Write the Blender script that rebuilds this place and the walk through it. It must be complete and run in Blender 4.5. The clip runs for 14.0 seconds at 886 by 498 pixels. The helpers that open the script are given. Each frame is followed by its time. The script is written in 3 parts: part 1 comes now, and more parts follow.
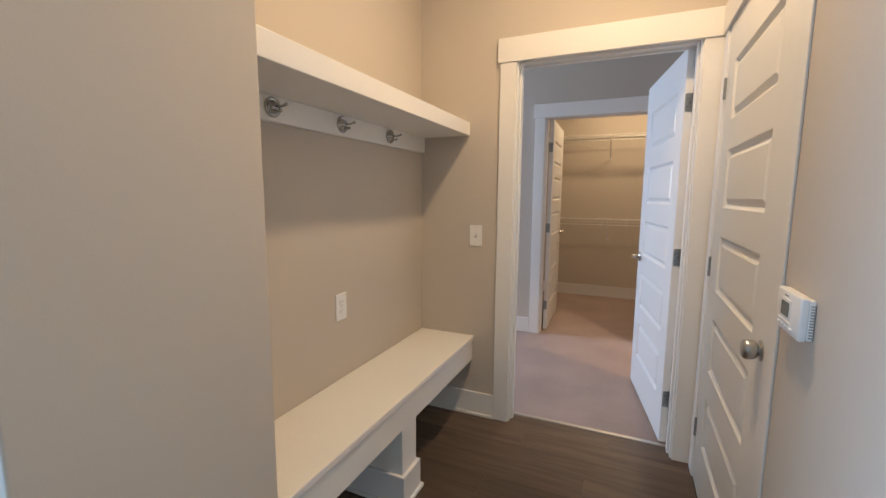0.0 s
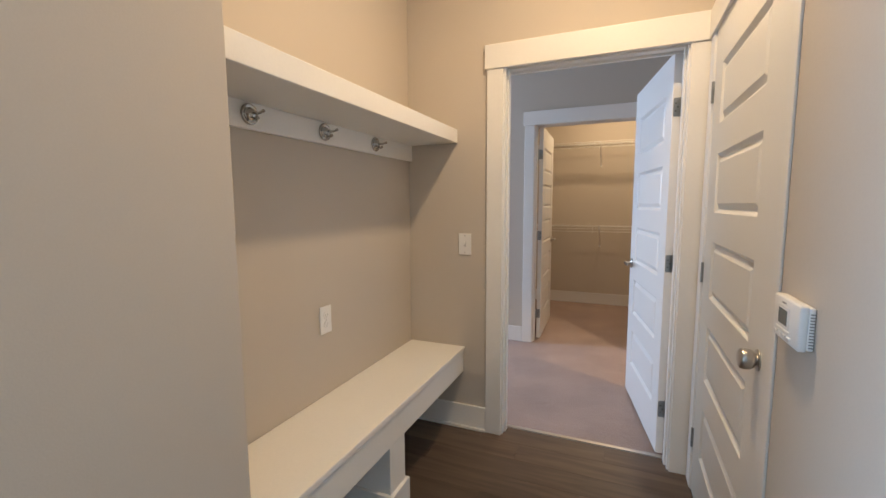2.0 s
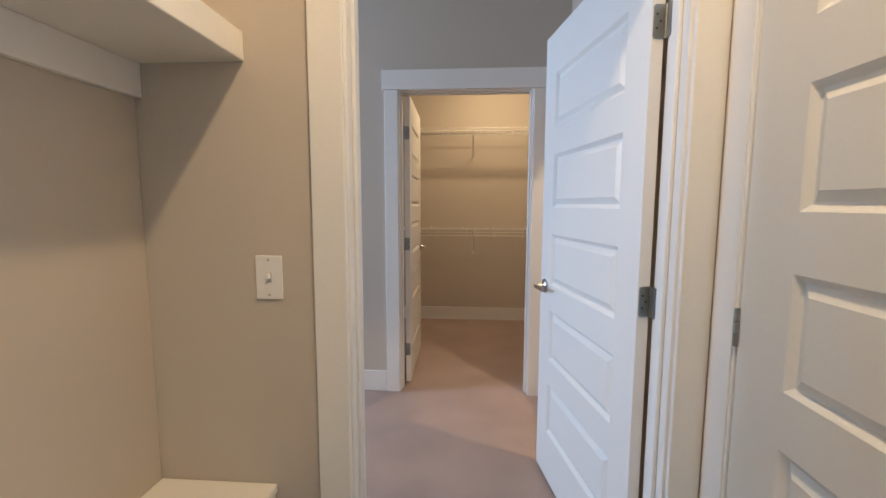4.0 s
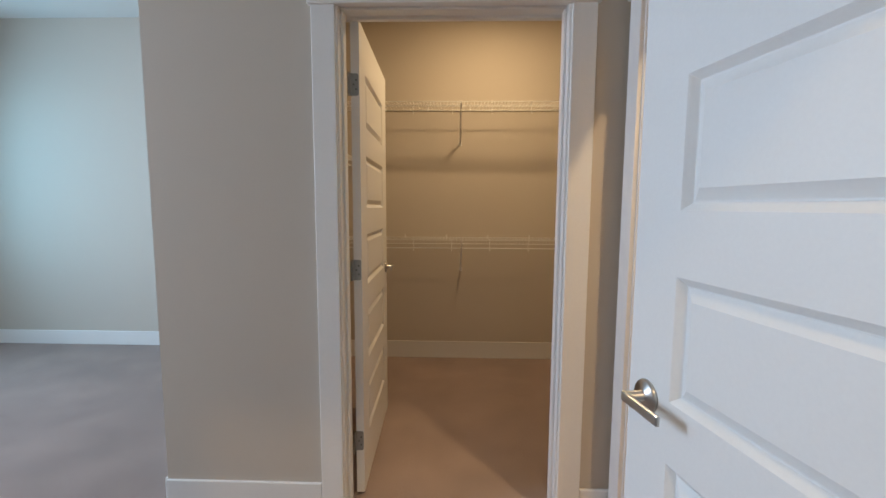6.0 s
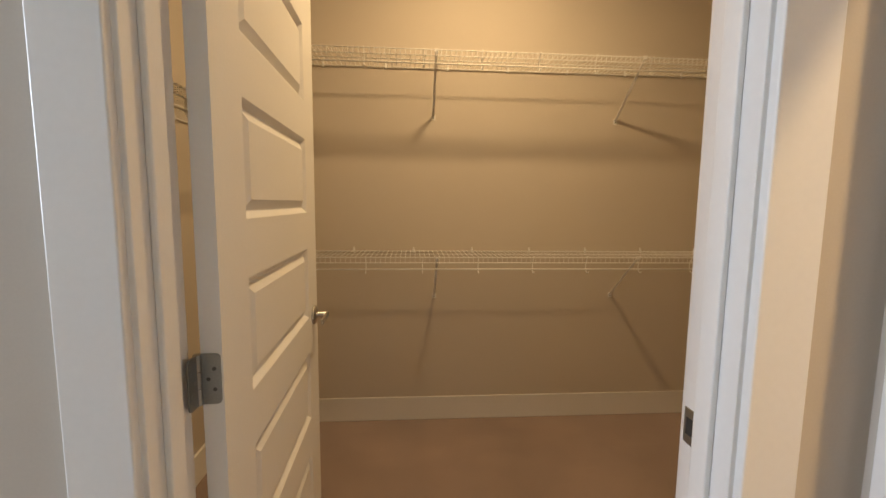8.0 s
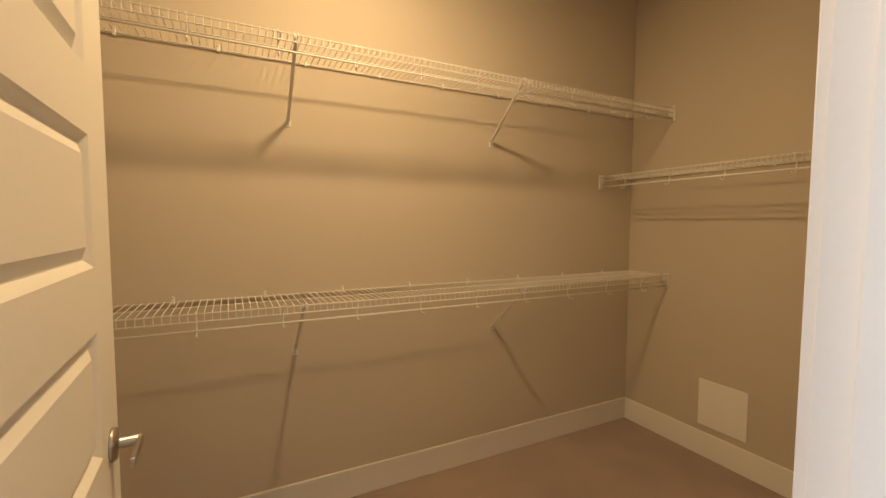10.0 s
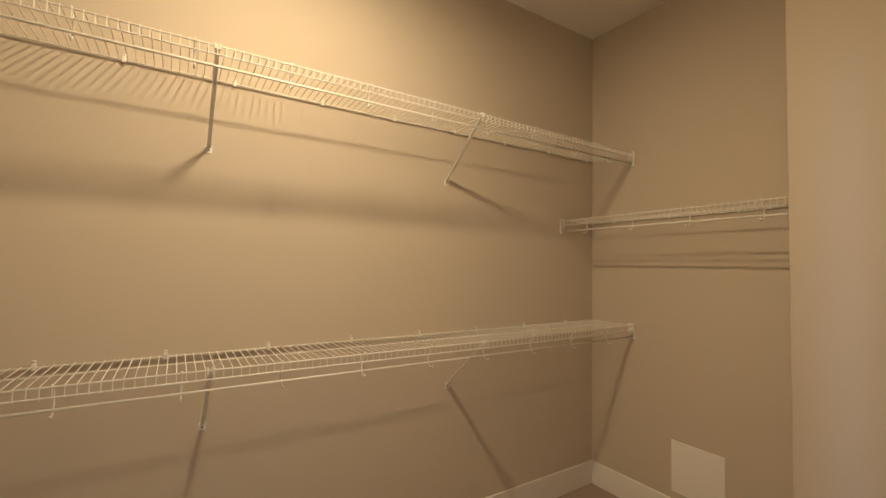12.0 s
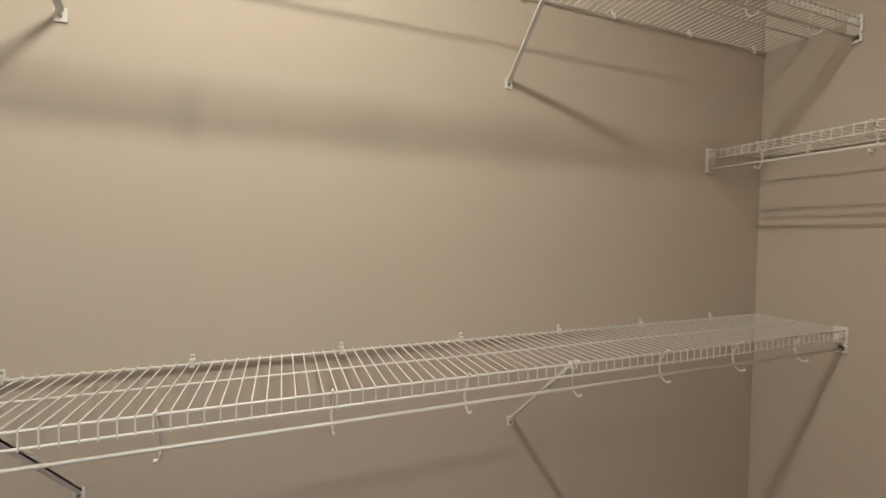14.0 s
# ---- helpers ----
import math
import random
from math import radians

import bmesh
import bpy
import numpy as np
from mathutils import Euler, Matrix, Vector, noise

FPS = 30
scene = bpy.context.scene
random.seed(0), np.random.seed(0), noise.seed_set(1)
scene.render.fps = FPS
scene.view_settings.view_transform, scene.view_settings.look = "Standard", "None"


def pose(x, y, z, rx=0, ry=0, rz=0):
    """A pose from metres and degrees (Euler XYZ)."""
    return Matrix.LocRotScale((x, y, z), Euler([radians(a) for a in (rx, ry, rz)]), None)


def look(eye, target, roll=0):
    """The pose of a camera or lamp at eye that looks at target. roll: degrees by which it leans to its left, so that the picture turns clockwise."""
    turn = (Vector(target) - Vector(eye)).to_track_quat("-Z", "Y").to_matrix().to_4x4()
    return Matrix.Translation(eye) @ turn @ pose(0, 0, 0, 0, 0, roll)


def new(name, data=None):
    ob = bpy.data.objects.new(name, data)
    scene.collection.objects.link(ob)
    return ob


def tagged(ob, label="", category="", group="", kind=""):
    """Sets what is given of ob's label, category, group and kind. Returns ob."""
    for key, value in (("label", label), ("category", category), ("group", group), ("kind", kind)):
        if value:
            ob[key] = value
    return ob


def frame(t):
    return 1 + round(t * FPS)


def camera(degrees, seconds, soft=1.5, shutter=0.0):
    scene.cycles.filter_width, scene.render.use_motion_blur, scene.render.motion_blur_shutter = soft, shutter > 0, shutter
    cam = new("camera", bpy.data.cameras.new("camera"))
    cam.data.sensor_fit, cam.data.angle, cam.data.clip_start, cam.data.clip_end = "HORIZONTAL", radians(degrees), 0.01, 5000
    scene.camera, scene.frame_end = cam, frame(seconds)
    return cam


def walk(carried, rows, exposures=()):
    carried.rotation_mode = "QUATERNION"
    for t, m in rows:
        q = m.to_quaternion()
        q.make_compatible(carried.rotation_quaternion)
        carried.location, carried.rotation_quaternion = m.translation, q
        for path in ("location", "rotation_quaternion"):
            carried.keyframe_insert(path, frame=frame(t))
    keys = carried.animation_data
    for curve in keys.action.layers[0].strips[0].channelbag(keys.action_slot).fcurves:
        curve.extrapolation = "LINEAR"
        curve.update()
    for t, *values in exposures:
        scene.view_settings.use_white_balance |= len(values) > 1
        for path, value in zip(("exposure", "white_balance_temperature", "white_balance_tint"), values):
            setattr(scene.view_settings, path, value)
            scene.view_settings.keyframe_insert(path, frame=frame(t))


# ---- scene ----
cam = camera(92.9, 14.0)
PATH = [
    (0, (0.412, 0.459, 1.327), (-0.389, 2.274, 1.074), 0.4),
    (0.5, (0.453, 0.424, 1.328), (-0.456, 2.184, 1.053), 0.1),
    (1, (0.461, 0.405, 1.323), (-0.482, 2.149, 1.06), -0.2),
    (1.5, (0.449, 0.43, 1.329), (-0.454, 2.2, 1.108), -0.4),
    (2, (0.418, 0.517, 1.323), (-0.358, 2.348, 1.112), -0.3),
    (2.5, (0.325, 0.75, 1.308), (-0.269, 2.649, 1.102), -0.1),
    (3, (0.243, 1.023, 1.31), (-0.167, 2.969, 1.098), 0.0),
    (3.5, (0.181, 1.341, 1.303), (-0.056, 3.316, 1.087), 0.2),
    (5.8, (0.118, 2.73, 1.288), (0.071, 4.72, 1.1), 0.1),
    (6, (0.112, 2.832, 1.288), (0.056, 4.822, 1.091), 0.3),
    (6.5, (0.119, 3.133, 1.293), (0.057, 5.121, 1.091), 0.5),
    (7, (0.09, 3.404, 1.288), (0.042, 5.392, 1.077), 0.5),
    (7.5, (0.05, 3.664, 1.31), (0.07, 5.653, 1.096), 0.6),
    (8, (0.036, 3.89, 1.318), (0.179, 5.873, 1.103), 0.6),
    (8.3, (0.017, 4.042, 1.323), (0.274, 6.016, 1.124), 0.8),
    (8.5, (-0.007, 4.092, 1.341), (0.351, 6.049, 1.134), 0.4),
    (9, (-0.07, 4.21, 1.337), (0.508, 6.116, 1.155), 0.5),
    (9.2, (-0.107, 4.243, 1.34), (0.554, 6.123, 1.165), 0.3),
    (11.3, (-0.001, 4.472, 1.394), (1.044, 6.177, 1.416), 1.1),
    (11.5, (0.018, 4.49, 1.388), (1.067, 6.191, 1.436), 1.1),
    (12, (0.061, 4.545, 1.378), (1.129, 6.234, 1.457), 0.9),
    (12.5, (0.122, 4.649, 1.367), (1.212, 6.324, 1.439), 0.5),
    (13, (0.223, 4.865, 1.373), (1.305, 6.547, 1.412), 0.1),
    (13.5, (0.37, 5.053, 1.362), (1.361, 6.79, 1.345), 0.1),
    (14, (0.586, 5.225, 1.353), (1.296, 7.093, 1.278), 0.6),
]
EXPOSURES = [
    (0.0, 0.20, 6850, 16), (3.5, 0.24, 6800, 14), (5.8, 0.05, 7350, 13), (6.5, 0.19, 7500, 12), (7.5, 0.31, 8000, 12),
    (9.2, 0.56, 8400, 12), (11.3, 0.68, 9200, 13), (11.6, 0.68, 8500, 13), (12.0, 0.74, 7000, 9), (12.5, 0.77, 6050, 8), (13.5, 0.92, 5150, 6), (14.0, 0.95, 5050, 5),
]
walk(cam, [(t, look(eye, target, roll)) for t, eye, target, roll in PATH], EXPOSURES)

# ---- world and lights ----
world = bpy.data.worlds.new("world")
scene.world = world
world.use_nodes = True
_sky = world.node_tree.nodes.new("ShaderNodeTexSky")
_sky.sky_type, _sky.sun_disc = "NISHITA", False
_sky.sun_elevation, _sky.sun_rotation = radians(40), radians(60)
world.node_tree.links.new(_sky.outputs[0], world.node_tree.nodes["Background"].inputs[0])
world.node_tree.nodes["Background"].inputs[1].default_value = 0.1

WARM, DAY = (1.0, 0.775, 0.49), (0.37, 0.63, 1.0)


def bulb(x, y, z, watts, radius, colour=WARM):
    data = bpy.data.lights.new("bulb", "AREA")
    data.shape, data.size = "DISK", 2 * radius
    data.energy, data.color = watts, colour
    new("bulb", data).location = (x, y, z)


def unseen_window_light(eye, target, w, h, watts, colour=DAY):
    data = bpy.data.lights.new("unseen_window_light", "AREA")
    data.shape, data.size, data.size_y, data.energy, data.color = "RECTANGLE", w, h, watts, colour
    new("unseen_window_light", data).matrix_world = look(eye, target)


CEIL = 2.907
LAMPS = [(0.30, 1.90, 18.6), (0.388, 5.49, 18.2), (1.36, 3.29, 27.0)]
for lx, ly, lw in LAMPS:
    bulb(lx, ly, CEIL - 0.085, lw, 0.06)
# Bedroom daylight as two added lamps: lavender for the closet front, cyan far off.
unseen_window_light((-4.14, 3.72, 1.85), (0, 4.0, 1.0), 0.9, 1.5, 112, (0.52, 0.69, 1.0))
unseen_window_light((-4.14, 5.45, 1.65), (-2.0, 5.6, 1.2), 1.4, 1.5, 31, (0.20, 0.60, 1.0))
unseen_window_light((-4.14, -1.6, 1.5), (0, -1.6, 1.4), 2.0, 1.6, 260)


# ---- materials ----
def material(name, base, rough=0.6, metal=0.0, vary=0.05, scale=6.0, grain=300.0, bump=0.05, depth=0.001, spec=0.5):
    """Painted or plain surface: large soft variation, fine grain and relief."""
    m = bpy.data.materials.new(name)
    m.use_nodes = True
    nt = m.node_tree
    b = nt.nodes["Principled BSDF"]
    b.inputs["Roughness"].default_value, b.inputs["Metallic"].default_value = rough, metal
    b.inputs["Specular IOR Level"].default_value = spec
    co = nt.nodes.new("ShaderNodeTexCoord")
    n1, n2 = nt.nodes.new("ShaderNodeTexNoise"), nt.nodes.new("ShaderNodeTexNoise")
    n1.inputs["Scale"].default_value, n1.inputs["Detail"].default_value = scale, 5
    n2.inputs["Scale"].default_value, n2.inputs["Detail"].default_value = grain, 3
    geo = nt.nodes.new("ShaderNodeNewGeometry")
    for n in (n1, n2):
        nt.links.new(geo.outputs["Position"], n.inputs["Vector"])
    add = nt.nodes.new("ShaderNodeMath")
    add.operation = "ADD"
    nt.links.new(n1.outputs["Fac"], add.inputs[0])
    nt.links.new(n2.outputs["Fac"], add.inputs[1])
    rng = nt.nodes.new("ShaderNodeMapRange")
    rng.inputs["From Min"].default_value, rng.inputs["From Max"].default_value = 0.6, 1.4
    nt.links.new(add.outputs[0], rng.inputs["Value"])
    mix = nt.nodes.new("ShaderNodeMix")
    mix.data_type = "RGBA"
    mix.inputs["A"].default_value = (*[c * (1 - vary) for c in base], 1)
    mix.inputs["B"].default_value = (*[min(1, c * (1 + vary)) for c in base], 1)
    nt.links.new(rng.outputs["Result"], mix.inputs["Factor"])
    nt.links.new(mix.outputs["Result"], b.inputs["Base Color"])
    r2 = nt.nodes.new("ShaderNodeMapRange")
    r2.inputs["To Min"].default_value, r2.inputs["To Max"].default_value = rough * 0.88, min(1, rough * 1.12)
    nt.links.new(n1.outputs["Fac"], r2.inputs["Value"])
    nt.links.new(r2.outputs["Result"], b.inputs["Roughness"])
    bp = nt.nodes.new("ShaderNodeBump")
    bp.inputs["Strength"].default_value, bp.inputs["Distance"].default_value = bump, depth
    nt.links.new(n2.outputs["Fac"], bp.inputs["Height"])
    nt.links.new(bp.outputs["Normal"], b.inputs["Normal"])
    return m


def carpet_material():
    m = material("carpet", (0.37, 0.268, 0.228), 0.95, 0, 0.26, 2.6, 420.0, 0.9, 0.006, 0.1)
    b = m.node_tree.nodes["Principled BSDF"]
    b.inputs["Sheen Weight"].default_value = 0.25
    return m


def wood_material():
    """Dark vinyl plank, grain along x, each plank of its own tone."""
    m = bpy.data.materials.new("dark_plank")
    m.use_nodes = True
    nt = m.node_tree
    b = nt.nodes["Principled BSDF"]
    geo = nt.nodes.new("ShaderNodeNewGeometry")
    info = nt.nodes.new("ShaderNodeObjectInfo")
    shift = nt.nodes.new("ShaderNodeVectorMath")
    shift.operation = "MULTIPLY_ADD"
    shift.inputs[1].default_value = (1.3, 13.0, 1.0)
    nt.links.new(geo.outputs["Position"], shift.inputs[0])
    comb = nt.nodes.new("ShaderNodeCombineXYZ")
    mul = nt.nodes.new("ShaderNodeMath")
    mul.operation = "MULTIPLY"
    mul.inputs[1].default_value = 37.0
    nt.links.new(info.outputs["Random"], mul.inputs[0])
    nt.links.new(mul.outputs[0], comb.inputs[0])
    nt.links.new(mul.outputs[0], comb.inputs[2])
    nt.links.new(comb.outputs[0], shift.inputs[2])
    n1 = nt.nodes.new("ShaderNodeTexNoise")
    n1.inputs["Scale"].default_value, n1.inputs["Detail"].default_value, n1.inputs["Distortion"].default_value = 1.6, 8, 0.6
    nt.links.new(shift.outputs[0], n1.inputs["Vector"])
    ramp = nt.nodes.new("ShaderNodeValToRGB")
    ramp.color_ramp.elements[0].position, ramp.color_ramp.elements[0].color = 0.3, (0.070, 0.047, 0.033, 1)
    ramp.color_ramp.elements[1].position, ramp.color_ramp.elements[1].color = 0.72, (0.145, 0.100, 0.070, 1)
    nt.links.new(n1.outputs["Fac"], ramp.inputs[0])
    tone = nt.nodes.new("ShaderNodeHueSaturation")
    rng = nt.nodes.new("ShaderNodeMapRange")
    rng.inputs["To Min"].default_value, rng.inputs["To Max"].default_value = 0.8, 1.2
    nt.links.new(info.outputs["Random"], rng.inputs["Value"])
    nt.links.new(rng.outputs["Result"], tone.inputs["Value"])
    nt.links.new(ramp.outputs[0], tone.inputs["Color"])
    nt.links.new(tone.outputs[0], b.inputs["Base Color"])
    b.inputs["Roughness"].default_value = 0.48
    bp = nt.nodes.new("ShaderNodeBump")
    bp.inputs["Strength"].default_value, bp.inputs["Distance"].default_value = 0.15, 0.001
    nt.links.new(n1.outputs["Fac"], bp.inputs["Height"])
    nt.links.new(bp.outputs["Normal"], b.inputs["Normal"])
    return m


PAINT = material("greige_wall_paint", (0.558, 0.493, 0.415), 0.75, 0, 0.025, 1.3, 220.0, 0.18, 0.0008, 0.3)
CEILING = material("ceiling_paint", (0.78, 0.76, 0.72), 0.9, 0, 0.02, 2.0, 180.0, 0.2, 0.001, 0.2)
TRIM = material("white_trim_paint", (0.80, 0.78, 0.74), 0.38, 0, 0.02, 3.0, 90.0, 0.05, 0.0006)
DOORPAINT = material("white_door_paint", (0.79, 0.775, 0.74), 0.42, 0, 0.02, 3.0, 150.0, 0.08, 0.0006)
BENCHPAINT = material("bench_paint", (0.83, 0.80, 0.74), 0.45, 0, 0.025, 4.0, 120.0, 0.06, 0.0006)
CARPET = carpet_material()
WOOD = wood_material()
SUBFLOOR = material("joint_dark", (0.02, 0.015, 0.012), 0.8)
NICKEL = material("satin_nickel", (0.50, 0.48, 0.45), 0.30, 1.0, 0.05, 20.0, 400.0, 0.05)
HINGE = material("hinge_steel", (0.34, 0.35, 0.34), 0.42, 1.0, 0.10, 30.0, 300.0, 0.08)
PLASTIC = material("white_plastic", (0.82, 0.80, 0.76), 0.35, 0, 0.015, 10.0, 500.0, 0.03)
WIRE = material("white_vinyl_wire", (0.80, 0.785, 0.75), 0.35, 0, 0.04, 15.0, 300.0, 0.05)
# Near-black, stands in for the shade inside a recess.
RECESS_SHADE = material("recess_shade", (0.03, 0.03, 0.03), 0.6)
LCD = material("grey_display", (0.16, 0.18, 0.17), 0.2, 0, 0.1, 30.0)
SCREW = material("screw_steel", (0.13, 0.13, 0.125), 0.45, 1.0, 0.1, 30.0)
CHROME = material("dark_polished_nickel", (0.46, 0.44, 0.41), 0.16, 1.0, 0.06, 20.0, 300.0, 0.03)
# Grey for painted shade in openings, and for the thermostat's printed bar.
SHADE_PRINT = material("shade_and_print_grey", (0.30, 0.29, 0.27), 0.5)
STRIP = material("threshold_metal", (0.62, 0.58, 0.52), 0.35, 1.0, 0.05, 20.0)
GLOW = bpy.data.materials.new("lit_glass")
GLOW.use_nodes = True
GLOW.node_tree.nodes["Principled BSDF"].inputs["Emission Color"].default_value = (*WARM, 1)
GLOW.node_tree.nodes["Principled BSDF"].inputs["Emission Strength"].default_value = 4.0


# ---- mesh helpers ----
def add_box(bm, a, b, bevel=0.0):
    """A box between two corners, with softened edges."""
    lo, hi = [min(p, q) for p, q in zip(a, b)], [max(p, q) for p, q in zip(a, b)]
    size = [h - l for l, h in zip(lo, hi)]
    m = Matrix.LocRotScale([(l + h) / 2 for l, h in zip(lo, hi)], None, size)
    made = bmesh.ops.create_cube(bm, size=1.0, matrix=m)
    if bevel:
        edges = list({e for v in made["verts"] for e in v.link_edges})
        bmesh.ops.bevel(bm, geom=edges, offset=min(bevel, min(size) * 0.3), segments=2, profile=0.5, affect="EDGES")
    return bm


def add_rod(bm, a, b, r, n=8):
    """A capped round bar from a to b."""
    a, b = Vector(a), Vector(b)
    d = b - a
    q = d.to_track_quat("Z", "Y").to_matrix().to_4x4()
    bmesh.ops.create_cone(bm, cap_ends=True, segments=n, radius1=r, radius2=r, depth=d.length, matrix=Matrix.Translation((a + b) / 2) @ q)
    return bm


def add_tube(bm, points, r, n=8):
    """A round bar bent along points."""
    points = [Vector(p) for p in points]
    rings = []
    side = None
    for i, p in enumerate(points):
        d = (points[min(i + 1, len(points) - 1)] - points[max(i - 1, 0)]).normalized()
        if side is None:
            side = d.orthogonal().normalized()
        side = (side - d * side.dot(d)).normalized()
        up = d.cross(side)
        rings.append([bm.verts.new(p + r * (math.cos(2 * math.pi * k / n) * side + math.sin(2 * math.pi * k / n) * up)) for k in range(n)])
    for u, v in zip(rings, rings[1:]):
        for k in range(n):
            bm.faces.new((u[k], u[(k + 1) % n], v[(k + 1) % n], v[k]))
    bm.faces.new(rings[0][::-1])
    bm.faces.new(rings[-1])
    return bm


def add_lathe(bm, profile, m, n=24):
    """A turned shape: (radius, height) pairs round local z, placed by m."""
    rings = [[bm.verts.new(m @ Vector((r * math.cos(2 * math.pi * k / n), r * math.sin(2 * math.pi * k / n), z))) for k in range(n)] for r, z in profile]
    for u, v in zip(rings, rings[1:]):
        for k in range(n):
            bm.faces.new((u[k], u[(k + 1) % n], v[(k + 1) % n], v[k]))
    bm.faces.new(rings[0][::-1])
    bm.faces.new(rings[-1])
    return bm


def part(name, bm, mat, parent=None, label="", smooth=False):
    me = bpy.data.meshes.new(name)
    bmesh.ops.recalc_face_normals(bm, faces=bm.faces)
    bm.to_mesh(me)
    bm.free()
    me.materials.append(mat)
    for p in me.polygons:
        p.use_smooth = smooth
    ob = new(name, me)
    if parent:
        ob.parent = parent
    if label:
        tagged(ob, label)
    return ob


def boxes(*pairs, bevel=0.0):
    bm = bmesh.new()
    for a, b in pairs:
        add_box(bm, a, b, bevel)
    return bm


def structure(name, bm, mat, label):
    return tagged(part(name, bm, mat), label, name.split("_")[0], kind="structure")


# ---- plan ----
EAST, END, BENCH_X, STUB_X, STUB_Y = 0.757, 2.77, -0.75, -0.40, 1.225
T = 0.115
CL_Y, CL_N, CL_E, CL_W = 4.472, 6.36, 2.368, -0.975
WESTX, SOUTHY, BEDN, HALL_N = -4.2, -3.2, 6.57, 1.30
DH = 2.045
OP1 = (-0.172, 0.668)
OPC = (-0.332, 0.528)
OPM = (1.728, 2.650)
OPB = (3.510, 4.350)
J = 0.02


def wall_x(y0, y1, x0, x1, opening=None):
    """Boxes of a wall along x with one doorway."""
    if not opening:
        return [((x0, y0, 0), (x1, y1, CEIL))]
    a, b = opening[0] - J, opening[1] + J
    return [((x0, y0, 0), (a, y1, CEIL)), ((b, y0, 0), (x1, y1, CEIL)), ((a, y0, DH + J), (b, y1, CEIL))]


structure("wall_mudroom_end", boxes(*wall_x(END, END + T, -0.835, 2.6, OP1)), PAINT, "greige painted wall with the bedroom doorway")
structure("wall_closet_front", boxes(*wall_x(CL_Y, CL_Y + T, CL_W - T, 2.6, OPC)), PAINT, "greige painted wall with the closet doorway")
a0, a1, b0, b1 = OPM[0] - J, OPM[1] + J, OPB[0] - J, OPB[1] + J
structure("wall_east", boxes(((EAST, SOUTHY, 0), (EAST + T, a0, CEIL)), ((EAST, a1, 0), (EAST + T, END, CEIL)), ((EAST, a0, DH + J), (EAST + T, a1, CEIL))), PAINT, "greige painted mudroom wall with a closed door")
structure("wall_bath_side", boxes(((EAST, END + T, 0), (EAST + T, b0, CEIL)), ((EAST, b1, 0), (EAST + T, CL_Y, CEIL)), ((EAST, b0, DH + J), (EAST + T, b1, CEIL))), PAINT, "greige painted wall with the bathroom doorway")
structure("wall_bench", boxes(((-0.835, 0.72, 0), (BENCH_X, END, CEIL)), ((BENCH_X, 0.72, 0), (STUB_X, STUB_Y, CEIL)), bevel=0.004), PAINT, "greige painted wall with a bench recess")
# Added wall with a guessed place, parts the hall daylight from the bedroom's.
structure("wall_hall_north", boxes(((WESTX, HALL_N, 0), (-0.835, HALL_N + T, CEIL))), PAINT, "added greige wall that keeps hall and bedroom daylight apart")
structure("wall_closet_back", boxes(((CL_W, CL_N, 0), (2.6, BEDN, CEIL))), PAINT, "greige painted back wall of the closet")
structure("wall_closet_east", boxes(((CL_E, CL_Y + T, 0), (2.6, CL_N, CEIL)), ((2.079, CL_Y + T, 0), (CL_E, 5.210, CEIL)), bevel=0.003), PAINT, "greige closet end wall with a recess")
structure("wall_closet_west", boxes(((CL_W - T, CL_Y + T, 0), (CL_W, BEDN, CEIL))), PAINT, "greige painted wall between closet and bedroom")
structure("wall_bedroom_north", boxes(((WESTX, BEDN, 0), (2.6, BEDN + T, CEIL))), PAINT, "greige painted far bedroom wall in daylight")
structure("wall_south", boxes(((WESTX, SOUTHY - T, 0), (EAST + T, SOUTHY, CEIL))), PAINT, "plain greige wall closing the hall")
structure("wall_bath_east", boxes(((2.6, END, 0), (2.6 + T, BEDN + T, CEIL))), PAINT, "plain greige wall closing the bathroom")


def west_wall():
    x0, x1 = WESTX - T, WESTX
    # Openings of unseen windows, placed to suit the daylight lamps.
    cuts = [(-2.6, -0.6, 0.7, 2.3), (3.27, 4.17, 1.1, 2.6), (4.75, 6.15, 0.9, 2.4)]
    pairs, y = [], SOUTHY - T
    for u, v, s, h in cuts:
        pairs += [((x0, y, 0), (x1, u, CEIL)), ((x0, u, 0), (x1, v, s)), ((x0, u, h), (x1, v, CEIL))]
        y = v
    pairs.append(((x0, y, 0), (x1, BEDN + T, CEIL)))
    return boxes(*pairs)


structure("wall_west", west_wall(), PAINT, "greige painted outer wall, unseen, opened where the daylight lamps stand")
structure("ceiling", boxes(((WESTX - T, SOUTHY - T, CEIL), (2.6 + T, BEDN + T, CEIL + 0.1))), CEILING, "flat white painted ceiling")
SEAM = 2.875
structure("floor_carpet", boxes(((WESTX - T, SEAM, -0.1), (2.6 + T, BEDN + T, 0.0)), ((WESTX - T, HALL_N + T, -0.1), (-0.835, SEAM, 0.0))), CARPET, "taupe cut-pile carpet")
floor = structure("floor", boxes(((WESTX - T, SOUTHY - T, -0.1), (EAST + T, HALL_N, -0.006)), ((-0.835, HALL_N, -0.1), (EAST + T, SEAM, -0.006))), SUBFLOOR, "dark brown wood-look plank floor")


